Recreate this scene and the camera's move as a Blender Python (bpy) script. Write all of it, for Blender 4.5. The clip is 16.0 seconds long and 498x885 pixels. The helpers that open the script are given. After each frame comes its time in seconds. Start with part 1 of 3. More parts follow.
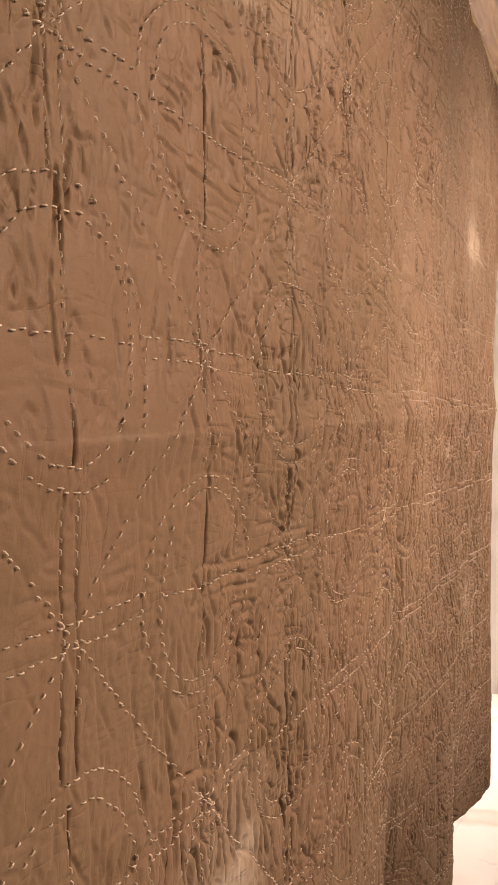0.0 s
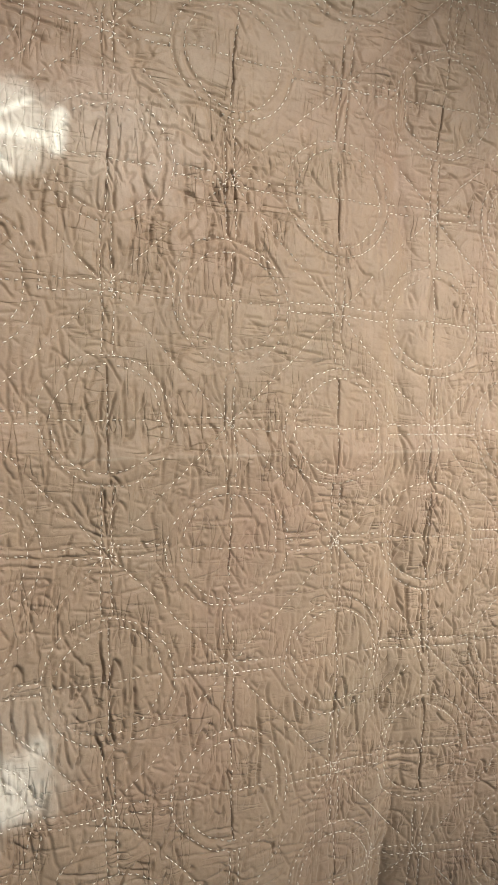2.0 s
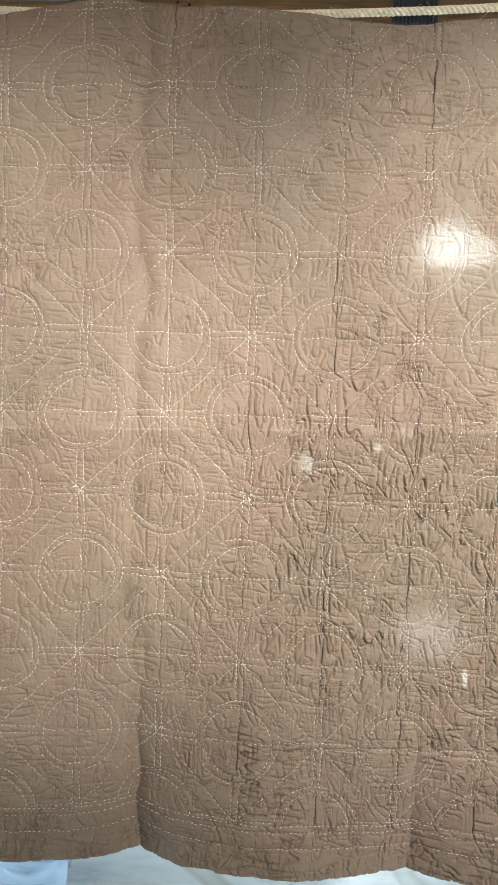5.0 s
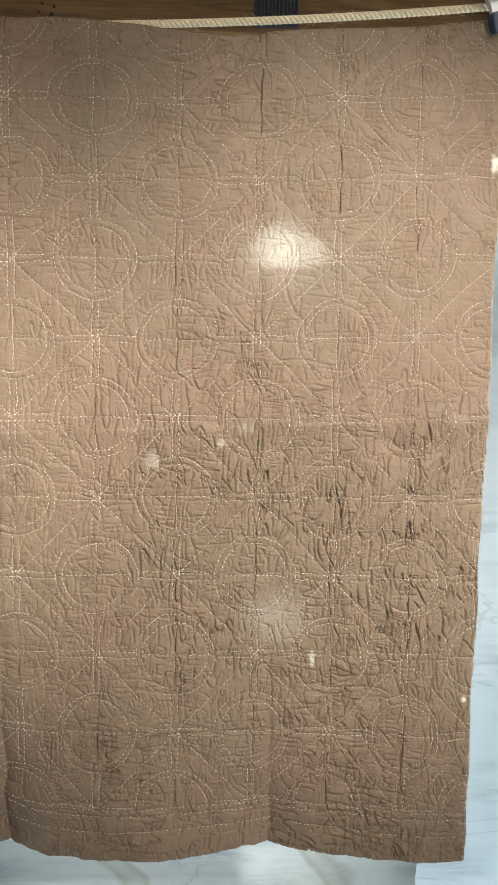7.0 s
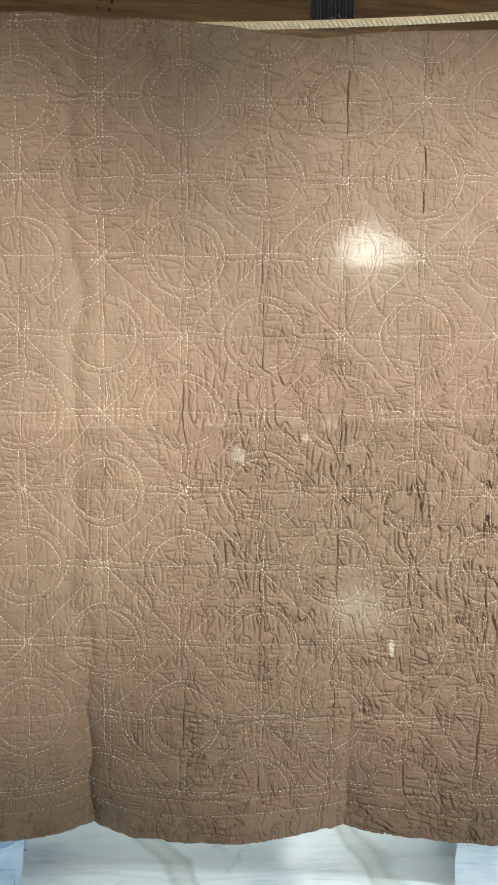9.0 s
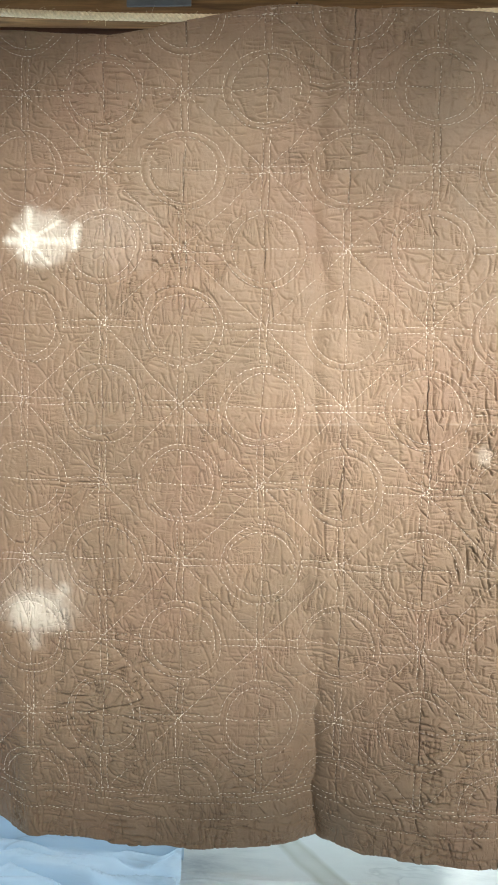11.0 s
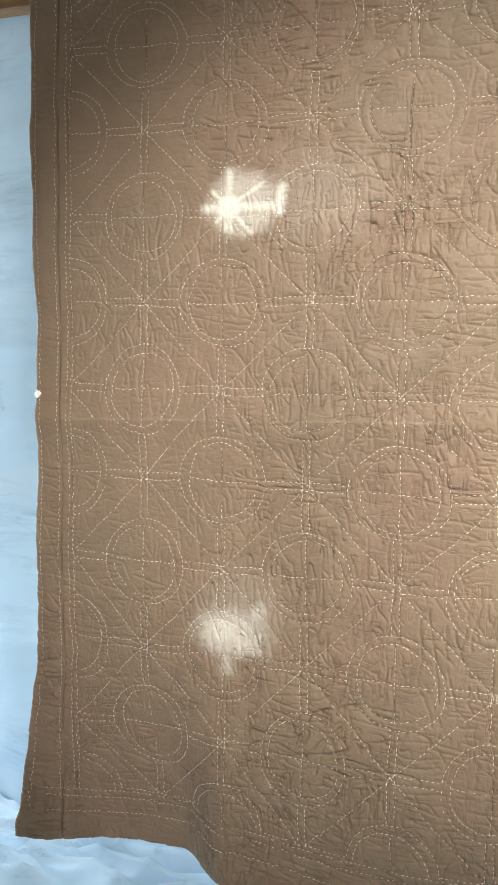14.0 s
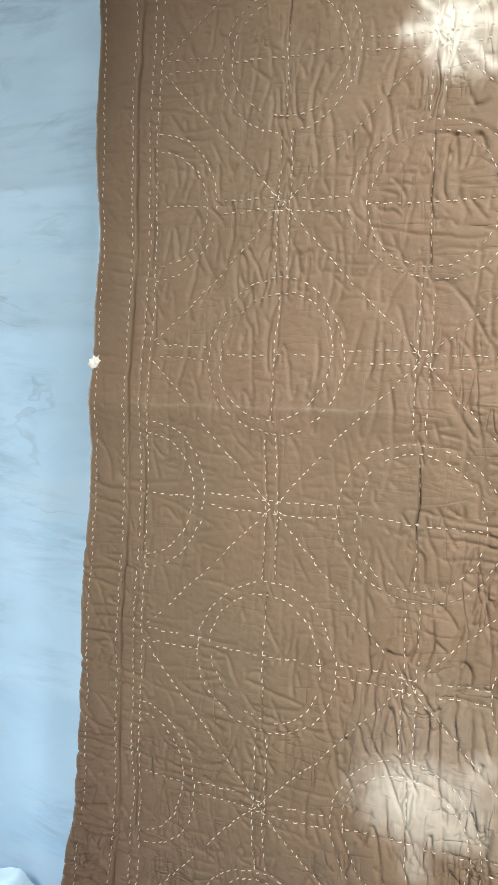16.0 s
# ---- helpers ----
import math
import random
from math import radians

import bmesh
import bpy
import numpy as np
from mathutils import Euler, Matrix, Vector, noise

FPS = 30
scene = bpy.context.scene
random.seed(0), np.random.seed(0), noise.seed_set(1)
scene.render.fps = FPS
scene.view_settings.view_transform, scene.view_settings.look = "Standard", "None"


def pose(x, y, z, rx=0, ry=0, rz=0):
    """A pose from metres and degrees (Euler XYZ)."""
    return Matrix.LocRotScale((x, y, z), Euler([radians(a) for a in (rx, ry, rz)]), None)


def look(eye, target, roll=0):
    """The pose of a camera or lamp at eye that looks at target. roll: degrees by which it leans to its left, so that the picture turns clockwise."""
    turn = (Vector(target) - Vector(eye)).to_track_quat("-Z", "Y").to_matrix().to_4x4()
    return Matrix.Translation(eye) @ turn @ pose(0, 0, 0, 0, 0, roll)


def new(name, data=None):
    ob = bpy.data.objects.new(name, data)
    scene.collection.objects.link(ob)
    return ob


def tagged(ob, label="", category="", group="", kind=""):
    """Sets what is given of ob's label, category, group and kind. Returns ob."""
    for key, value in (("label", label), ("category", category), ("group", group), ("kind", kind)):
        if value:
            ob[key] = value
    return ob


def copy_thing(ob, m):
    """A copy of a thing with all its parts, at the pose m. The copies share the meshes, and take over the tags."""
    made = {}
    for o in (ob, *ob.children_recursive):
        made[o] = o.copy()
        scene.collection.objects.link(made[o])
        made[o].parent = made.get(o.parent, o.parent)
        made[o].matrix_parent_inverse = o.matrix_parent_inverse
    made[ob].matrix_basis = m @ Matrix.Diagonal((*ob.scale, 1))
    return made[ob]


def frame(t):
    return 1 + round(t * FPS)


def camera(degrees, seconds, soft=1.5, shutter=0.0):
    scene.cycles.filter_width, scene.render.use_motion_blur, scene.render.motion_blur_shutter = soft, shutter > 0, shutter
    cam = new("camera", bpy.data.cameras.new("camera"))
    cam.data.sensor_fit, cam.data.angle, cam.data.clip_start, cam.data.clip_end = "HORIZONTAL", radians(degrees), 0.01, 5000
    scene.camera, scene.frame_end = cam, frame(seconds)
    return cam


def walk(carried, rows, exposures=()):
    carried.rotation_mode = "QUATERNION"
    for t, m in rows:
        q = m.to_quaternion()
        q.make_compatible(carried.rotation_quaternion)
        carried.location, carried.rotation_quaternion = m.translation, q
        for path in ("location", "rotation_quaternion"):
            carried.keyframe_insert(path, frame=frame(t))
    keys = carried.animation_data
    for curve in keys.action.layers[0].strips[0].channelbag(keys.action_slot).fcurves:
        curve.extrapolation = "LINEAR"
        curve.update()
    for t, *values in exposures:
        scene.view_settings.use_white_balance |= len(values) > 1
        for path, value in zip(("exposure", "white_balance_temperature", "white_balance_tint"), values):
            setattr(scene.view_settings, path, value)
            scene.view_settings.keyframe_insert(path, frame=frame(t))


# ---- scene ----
cam = camera(34.9, 16.0)
PATH = [
    (0, (-0.135, -0.198, 0.734), (1.685, 0.631, 0.686), 0.6),
    (0.5, (-0.105, -0.326, 0.74), (1.513, 0.849, 0.695), 0.4),
    (1, (-0.05, -0.467, 0.747), (1.321, 0.99, 0.713), 0.6),
    (1.5, (0.048, -0.605, 0.752), (1.17, 1.051, 0.731), 1.0),
    (2, (0.17, -0.717, 0.76), (1.046, 1.081, 0.734), 1.1),
    (2.5, (0.311, -0.798, 0.762), (0.971, 1.089, 0.735), 1.1),
    (3, (0.475, -0.85, 0.758), (0.888, 1.107, 0.738), 1.4),
    (3.5, (0.644, -0.884, 0.765), (0.799, 1.11, 0.748), 1.9),
    (4, (0.828, -0.911, 0.775), (0.731, 1.086, 0.74), 3.0),
    (4.5, (0.936, -1.017, 0.766), (0.723, 0.972, 0.731), 2.1),
    (5, (0.932, -1.183, 0.758), (0.841, 0.815, 0.707), 2.1),
    (5.2, (0.932, -1.229, 0.777), (0.898, 0.769, 0.69), 2.3),
    (7.3, (1.099, -1.226, 0.772), (1.154, 0.772, 0.702), 0.1),
    (7.5, (1.104, -1.226, 0.77), (1.151, 0.773, 0.702), 0.1),
    (8, (1.059, -1.232, 0.779), (1.149, 0.764, 0.688), 0.4),
    (8.2, (1.031, -1.238, 0.796), (1.139, 0.756, 0.68), 0.5),
    (10.3, (0.796, -1.255, 0.755), (0.734, 0.743, 0.688), 0.7),
    (10.5, (0.764, -1.253, 0.763), (0.695, 0.745, 0.688), 1.0),
    (11, (0.702, -1.219, 0.745), (0.545, 0.774, 0.691), 1.4),
    (11.5, (0.671, -1.187, 0.747), (0.4, 0.794, 0.677), 1.5),
    (12, (0.66, -1.174, 0.763), (0.293, 0.79, 0.664), 1.4),
    (12.5, (0.66, -1.172, 0.769), (0.206, 0.772, 0.657), 1.4),
    (13, (0.657, -1.18, 0.766), (0.146, 0.751, 0.664), 1.5),
    (13.5, (0.651, -1.123, 0.758), (0.063, 0.787, 0.66), 1.5),
    (14, (0.675, -1.008, 0.756), (-0.032, 0.86, 0.654), 2.0),
    (14.5, (0.642, -0.962, 0.762), (-0.096, 0.892, 0.629), 2.2),
    (15, (0.568, -0.897, 0.758), (-0.156, 0.962, 0.617), 2.2),
    (15.5, (0.455, -0.728, 0.739), (-0.292, 1.123, 0.622), 3.1),
    (16, (0.384, -0.596, 0.718), (-0.452, 1.22, 0.652), 4.1),
]
# exposure, white balance
EXPO = [(0.0, -0.68, 11500, 45), (0.5, -0.31, 11600, 43), (1.0, -0.10, 7600, 19), (1.5, 0.0, 6750, 11), (2.5, 0.08, 6150, 10), (4.0, 0.12, 6050, 10), (5.2, 0.2, 6000, 10), (7.5, -0.13, 6600, 10), (8.2, -0.12, 6500, 10), (10.3, 0.22, 6450, 10), (11.5, 0.24, 6450, 10), (13.0, 0.2, 6450, 10), (14.5, 0.09, 6450, 10), (16.0, 0.04, 6450, 10)]
walk(cam, [(t, look(eye, target, roll)) for t, eye, target, roll in PATH], EXPO)

# ---- world and light ----
world = bpy.data.worlds.new("sky")
scene.world = world
world.use_nodes = True
wn = world.node_tree
sky = wn.nodes.new("ShaderNodeTexSky")
sky.sky_type = "NISHITA"
sky.sun_disc = False
sky.sun_elevation, sky.sun_rotation = radians(38), radians(150)
wn.links.new(sky.outputs[0], wn.nodes["Background"].inputs[0])
wn.nodes["Background"].inputs[1].default_value = 0.05

FLOOR, CEIL = -0.62, 2.1
X0, X1, Y0, Y1 = -2.6, 4.0, -2.6, 1.75
# unseen openings added for the fill lamps: a wide one behind the camera, to its right, and smaller ones in the side
# walls
HOLE = (1.2, 3.4, 0.35, 1.95)
HOLE_L = (0.22, 0.70, -0.25, 1.45)
HOLE_R = (0.46, 0.62, -0.25, 1.45)


def area(name, m, w, h, power, colour):
    lamp = bpy.data.lights.new(name, "AREA")
    lamp.shape, lamp.size, lamp.size_y = "RECTANGLE", w, h
    lamp.energy, lamp.color = power, colour
    ob = new(name, lamp)
    ob.matrix_world = m
    return ob


# soft fill added behind the camera, from no known source
area("room_fill", look((2.0, Y0 + 0.06, 1.15), (0.9, 0.0, 0.7)), 2.0, 1.5, 12.0, (1.0, 0.93, 0.85))
# fill added at the left, behind the quilt's plane, to brighten the sheets
area("left_fill", look((X0 + 0.06, 0.46, 0.6), (0.9, 0.85, 0.0)), 0.46, 1.6, 50.0, (0.94, 0.98, 1.0))
# matching fill added at the right, which lifts the grey marbled panel
area("right_fill", look((X1 - 0.06, 0.54, 0.6), (0.9, 0.85, 0.0)), 0.16, 1.6, 84.0, (0.94, 0.98, 1.0))


def quilt_spot(eye, target, power, size):
    bulb = bpy.data.lights.new("quilt_spot", "SPOT")
    bulb.energy, bulb.color, bulb.spot_size, bulb.spot_blend, bulb.shadow_soft_size = power, (1.0, 0.95, 0.88), radians(size), 1.0, 0.08
    new("quilt_spot", bulb).matrix_world = look(eye, target)


# unseen spots, placed to give the pools of light on the quilt
quilt_spot((1.10, -2.2, 1.95), (0.42, 0.0, 0.76), 480.0, 28)
# weak third spot, added to fill between the other two
quilt_spot((1.60, -2.2, 1.95), (0.90, 0.0, 1.16), 70.0, 27)
quilt_spot((2.15, -2.2, 1.95), (1.29, 0.0, 0.76), 650.0, 30)


# ---- materials ----
def material(name, rough=0.8, metal=0.0, sheen=0.0):
    m = bpy.data.materials.new(name)
    m.use_nodes = True
    b = m.node_tree.nodes["Principled BSDF"]
    b.inputs["Roughness"].default_value = rough
    b.inputs["Metallic"].default_value = metal
    if sheen:
        b.inputs["Sheen Weight"].default_value = sheen
        b.inputs["Sheen Roughness"].default_value = 0.6
    return m, m.node_tree, b


def node(nt, kind, **values):
    n = nt.nodes.new(kind)
    for k, v in values.items():
        n.inputs[k.replace("_", " ")].default_value = v
    return n


def coords(nt, scale=(1, 1, 1)):
    tc = nt.nodes.new("ShaderNodeTexCoord")
    mp = nt.nodes.new("ShaderNodeMapping")
    mp.inputs["Scale"].default_value = scale
    nt.links.new(tc.outputs["Object"], mp.inputs["Vector"])
    return mp.outputs["Vector"]


def noise_tex(nt, vec, scale, detail=4.0, rough=0.6, distort=0.0):
    n = node(nt, "ShaderNodeTexNoise", Scale=scale, Detail=detail, Roughness=rough, Distortion=distort)
    nt.links.new(vec, n.inputs["Vector"])
    return n.outputs["Fac"]


def ramp(nt, fac, stops):
    r = nt.nodes.new("ShaderNodeValToRGB")
    els = r.color_ramp.elements
    while len(els) < len(stops):
        els.new(0.5)
    for e, (p, c) in zip(els, stops):
        e.position, e.color = p, (*c, 1.0) if len(c) == 3 else c
    nt.links.new(fac, r.inputs["Fac"])
    return r.outputs["Color"]


def mix(nt, fac, a, b, blend="MIX"):
    n = nt.nodes.new("ShaderNodeMix")
    n.data_type, n.blend_type = "RGBA", blend
    for sock, val in ((n.inputs[0], fac), (n.inputs[6], a), (n.inputs[7], b)):
        if isinstance(val, bpy.types.NodeSocket):
            nt.links.new(val, sock)
        else:
            sock.default_value = val if not isinstance(val, tuple) or len(val) == 4 else (*val, 1.0)
    return n.outputs[2]


def bump(nt, b, height, strength, distance):
    n = node(nt, "ShaderNodeBump", Strength=strength, Distance=distance)
    nt.links.new(height, n.inputs["Height"])
    nt.links.new(n.outputs[0], b.inputs["Normal"])


def quilt_material():
    m, nt, b = material("dyed_cotton", 0.56, sheen=0.03)
    v = coords(nt)
    b.inputs["Specular IOR Level"].default_value = 0.27
    big = noise_tex(nt, v, 3.6, 4.0, 0.6)
    tone = ramp(nt, big, [(0.32, (0.177, 0.132, 0.088)), (0.50, (0.187, 0.132, 0.087)), (0.68, (0.198, 0.132, 0.090))])
    blotch = noise_tex(nt, v, 22.0, 5.0, 0.65)
    tone = mix(nt, 0.55, tone, ramp(nt, blotch, [(0.3, (0.84, 0.84, 0.84)), (0.7, (1.13, 1.11, 1.09))]), "MULTIPLY")
    slub = noise_tex(nt, coords(nt, (260, 260, 2600)), 1.0, 2.0, 0.6)
    warp = noise_tex(nt, coords(nt, (2600, 260, 240)), 1.0, 2.0, 0.6)
    tone = mix(nt, 0.5, tone, ramp(nt, slub, [(0.3, (0.86, 0.86, 0.86)), (0.7, (1.12, 1.12, 1.12))]), "MULTIPLY")
    tone = mix(nt, 0.4, tone, ramp(nt, warp, [(0.3, (0.88, 0.88, 0.88)), (0.7, (1.1, 1.1, 1.1))]), "MULTIPLY")
    att = nt.nodes.new("ShaderNodeAttribute")
    att.attribute_name = "bleach"
    tone = mix(nt, att.outputs["Fac"], tone, (0.68, 0.66, 0.58))
    nt.links.new(tone, b.inputs["Base Color"])
    weave = mix(nt, 0.5, slub, warp)
    fine = node(nt, "ShaderNodeBump", Strength=0.35, Distance=0.0004)
    nt.links.new(weave, fine.inputs["Height"])
    crumple = node(nt, "ShaderNodeBump", Strength=0.5, Distance=0.0011)
    nt.links.new(noise_tex(nt, coords(nt, (1.0, 1.0, 0.75)), 150.0, 3.0, 0.55, 0.6), crumple.inputs["Height"])
    nt.links.new(fine.outputs[0], crumple.inputs["Normal"])
    last = crumple.outputs[0]
    crush = nt.nodes.new("ShaderNodeAttribute")
    crush.attribute_name = "crush"
    # short pinched creases, upright and level, thinning out in patches
    for stretch, patch, depth in (((84, 1, 17), 15.0, 0.0030), ((17, 1, 78), 19.0, 0.0024)):
        wave = noise_tex(nt, coords(nt, stretch), 1.0, 1.5, 0.5, 0.5)
        off = nt.nodes.new("ShaderNodeMath")
        off.operation = "SUBTRACT"
        off.inputs[1].default_value = 0.5
        nt.links.new(wave, off.inputs[0])
        size = nt.nodes.new("ShaderNodeMath")
        size.operation = "ABSOLUTE"
        nt.links.new(off.outputs[0], size.inputs[0])
        valley = ramp(nt, size.outputs[0], [(0.0, (0, 0, 0)), (0.018, (0.55, 0.55, 0.55)), (0.060, (1, 1, 1))])
        keep = ramp(nt, noise_tex(nt, v, patch, 3.0, 0.55), [(0.47, (0, 0, 0)), (0.62, (1, 1, 1))])
        keep = mix(nt, 1.0, keep, crush.outputs["Color"], "MULTIPLY")
        pinch = node(nt, "ShaderNodeBump", Strength=0.7, Distance=depth)
        nt.links.new(mix(nt, keep, (1, 1, 1), valley), pinch.inputs["Height"])
        nt.links.new(last, pinch.inputs["Normal"])
        last = pinch.outputs[0]
    nt.links.new(last, b.inputs["Normal"])
    return m


def plain(name, colour, rough=0.8, metal=0.0, var=0.12, scale=30.0, relief=0.0, sheen=0.0):
    m, nt, b = material(name, rough, metal, sheen)
    v = coords(nt)
    n = noise_tex(nt, v, scale, 5.0, 0.65)
    lo = tuple(c * (1 - var) for c in colour)
    hi = tuple(min(1.0, c * (1 + var)) for c in colour)
    nt.links.new(ramp(nt, n, [(0.3, lo), (0.7, hi)]), b.inputs["Base Color"])
    if relief:
        bump(nt, b, noise_tex(nt, v, scale * 6, 4.0, 0.6), 0.5, relief)
    return m


def wood_material(name, dark, light, stretch=(3, 40, 40)):
    m, nt, b = material(name, 0.6)
    v = coords(nt, stretch)
    w = node(nt, "ShaderNodeTexNoise", Scale=1.0, Detail=6.0, Roughness=0.62, Distortion=1.4)
    nt.links.new(v, w.inputs["Vector"])
    base = ramp(nt, w.outputs["Fac"], [(0.28, dark), (0.5, tuple((a + c) / 2 for a, c in zip(dark, light))), (0.72, light)])
    fine = noise_tex(nt, coords(nt, (12, 420, 420)), 1.0, 3.0, 0.6)
    base = mix(nt, 0.5, base, ramp(nt, fine, [(0.3, (0.7, 0.7, 0.7)), (0.7, (1.15, 1.15, 1.15))]), "MULTIPLY")
    nt.links.new(base, b.inputs["Base Color"])
    bump(nt, b, fine, 0.4, 0.001)
    return m


def sheet_material(name, colour, stain, vein=0.0):
    m, nt, b = material(name, 0.85, sheen=0.1)
    cloud = noise_tex(nt, coords(nt, (0.9, 1.0, 2.2)), 2.2, 6.0, 0.62, 0.8)
    mid = tuple((2 * a + c) / 3 for a, c in zip(colour, stain))
    pale = tuple(min(1.0, 0.80 * c + 0.16) for c in colour)
    tone = ramp(nt, cloud, [(0.28, mid), (0.48, colour), (0.74, pale)])
    smear = noise_tex(nt, coords(nt, (2.0, 2.0, 14.0)), 1.6, 8.0, 0.7, 0.5)
    where = ramp(nt, noise_tex(nt, coords(nt, (1, 1, 1.6)), 3.4, 3.0, 0.5), [(0.42, (0, 0, 0)), (0.62, (1, 1, 1))])
    dirt = ramp(nt, smear, [(0.46, (1, 1, 1)), (0.70, (0.64, 0.68, 0.72))])
    tone = mix(nt, where, tone, mix(nt, 1.0, tone, dirt, "MULTIPLY"))
    veins = noise_tex(nt, coords(nt, (1.0, 1.0, 2.6)), 2.2, 4.0, 0.55, 0.6)
    line = ramp(nt, veins, [(0.470, (1, 1, 1)), (0.498, (0.60, 0.64, 0.66)), (0.506, (1, 1, 1))])
    mask = ramp(nt, noise_tex(nt, coords(nt), 3.6, 2.0, 0.5), [(0.50, (0, 0, 0)), (0.62, (1, 1, 1))])
    tone = mix(nt, mask, tone, mix(nt, 0.5, tone, line, "MULTIPLY"))
    if vein:
        # broad slanting olive veins of the marble print
        slant = nt.nodes.new("ShaderNodeMapping")
        slant.inputs["Rotation"].default_value = (radians(20), radians(48), 0)
        nt.links.new(coords(nt), slant.inputs["Vector"])
        wave = node(nt, "ShaderNodeTexWave", Scale=0.55, Distortion=3.5, Detail=4.0, Detail_Scale=1.6)
        nt.links.new(slant.outputs[0], wave.inputs["Vector"])
        broad = ramp(nt, wave.outputs["Fac"], [(0.955, (1, 1, 1)), (0.985, (0.62, 0.63, 0.57)), (1.0, (0.80, 0.80, 0.76))])
        tone = mix(nt, vein, tone, broad, "MULTIPLY")
    nt.links.new(tone, b.inputs["Base Color"])
    rumple = noise_tex(nt, coords(nt, (7, 7, 22)), 1.0, 4.0, 0.6)
    fine = node(nt, "ShaderNodeBump", Strength=0.25, Distance=0.004)
    nt.links.new(rumple, fine.inputs["Height"])
    nt.links.new(fine.outputs[0], b.inputs["Normal"])
    return m


QUILT = quilt_material()
THREAD = plain("cotton_thread", (0.70, 0.66, 0.59), 0.8, var=0.06, scale=160)
COTTON = plain("white_cotton_lint", (0.86, 0.85, 0.82), 0.9, var=0.04)
BACKING = plain("backing_cotton", (0.24, 0.15, 0.09), 0.95, scale=12)
ROPE = plain("manila_fibre", (0.66, 0.57, 0.39), 0.9, var=0.2, scale=240, relief=0.0008)
FUZZ = plain("loose_fibre", (0.72, 0.62, 0.42), 0.9)
WOOD = wood_material("aged_pine", (0.070, 0.036, 0.014), (0.29, 0.165, 0.066))
DARK_WOOD = wood_material("dark_stained_pine", (0.030, 0.011, 0.005), (0.075, 0.028, 0.012))
SHEET = sheet_material("white_sheet", (0.50, 0.68, 0.82), (0.37, 0.51, 0.62))
PALE_SHEET = sheet_material("grey_white_sheet", (0.68, 0.79, 0.85), (0.52, 0.63, 0.70))
FLOORING = sheet_material("marbled_vinyl", (0.80, 0.89, 0.91), (0.58, 0.66, 0.68), 0.75)
WALL = plain("white_wall_paint", (0.72, 0.71, 0.68), 0.8, var=0.05, scale=6)
PAD = plain("navy_vinyl", (0.012, 0.028, 0.065), 0.5, var=0.2)
STEEL = plain("zinc_steel", (0.62, 0.63, 0.64), 0.32, 1.0, var=0.12, scale=80)
RIVET = plain("dark_rivet", (0.05, 0.05, 0.05), 0.4, 1.0)
GREY_METAL = plain("ribbed_dark_steel", (0.06, 0.07, 0.085), 0.5, 0.6, var=0.25, scale=60)
BLUE_METAL = plain("blue_grey_paint", (0.10, 0.115, 0.13), 0.55, var=0.15, scale=40)


# ---- helpers for meshes ----
def part(name, bm, mat, parent=None, label=""):
    me = bpy.data.meshes.new(name)
    bm.to_mesh(me)
    bm.free()
    me.materials.append(mat)
    ob = new(name, me)
    if parent:
        ob.parent = parent
    return tagged(ob, label)


def mesh_part(name, verts, quads, mat, parent=None, label="", smooth=True):
    me = bpy.data.meshes.new(name)
    verts, quads = np.asarray(verts, np.float32), np.asarray(quads, np.int32)
    me.vertices.add(len(verts))
    me.vertices.foreach_set("co", verts.ravel())
    me.loops.add(quads.size)
    me.loops.foreach_set("vertex_index", quads.ravel())
    me.polygons.add(len(quads))
    me.polygons.foreach_set("loop_start", np.arange(0, quads.size, 4, dtype=np.int32))
    me.polygons.foreach_set("use_smooth", np.full(len(quads), smooth))
    me.update(calc_edges=True)
    me.materials.append(mat)
    ob = new(name, me)
    if parent:
        ob.parent = parent
    return tagged(ob, label)


def grid_quads(nu, nv):
    i = np.arange(nu * nv).reshape(nv, nu)
    return np.stack([i[:-1, :-1], i[:-1, 1:], i[1:, 1:], i[1:, :-1]], -1).reshape(-1, 4)


def box(x0, x1, y0, y1, z0, z1, bevel=0.0, segs=2):
    bm = bmesh.new()
    bmesh.ops.create_cube(bm, size=1.0)
    for vtx in bm.verts:
        vtx.co = Vector(((x0 + x1) / 2 + vtx.co.x * (x1 - x0), (y0 + y1) / 2 + vtx.co.y * (y1 - y0), (z0 + z1) / 2 + vtx.co.z * (z1 - z0)))
    if bevel:
        bmesh.ops.bevel(bm, geom=bm.edges[:], offset=bevel, segments=segs, affect="EDGES", profile=0.6)
    return bm


RNG = np.random.RandomState(11)
PERM = RNG.permutation(512)
ANG = RNG.rand(512) * 2 * math.pi
GX, GY = np.cos(ANG), np.sin(ANG)


def gnoise(x, y, seed=0):
    """Gradient noise, about -0.7 to 0.7."""
    xi, yi = np.floor(x).astype(np.int64), np.floor(y).astype(np.int64)
    fx, fy = x - xi, y - yi
    sx, sy = fx * fx * fx * (fx * (6 * fx - 15) + 10), fy * fy * fy * (fy * (6 * fy - 15) + 10)

    def corner(dx, dy):
        h = PERM[(PERM[(xi + dx + 37 * seed) & 511] + yi + dy) & 511]
        return GX[h] * (fx - dx) + GY[h] * (fy - dy)

    a = corner(0, 0) * (1 - sx) + corner(1, 0) * sx
    c = corner(0, 1) * (1 - sx) + corner(1, 1) * sx
    return a * (1 - sy) + c * sy


def smooth_step(a, b, x):
    t = np.clip((x - a) / (b - a), 0, 1)
    return t * t * (3 - 2 * t)


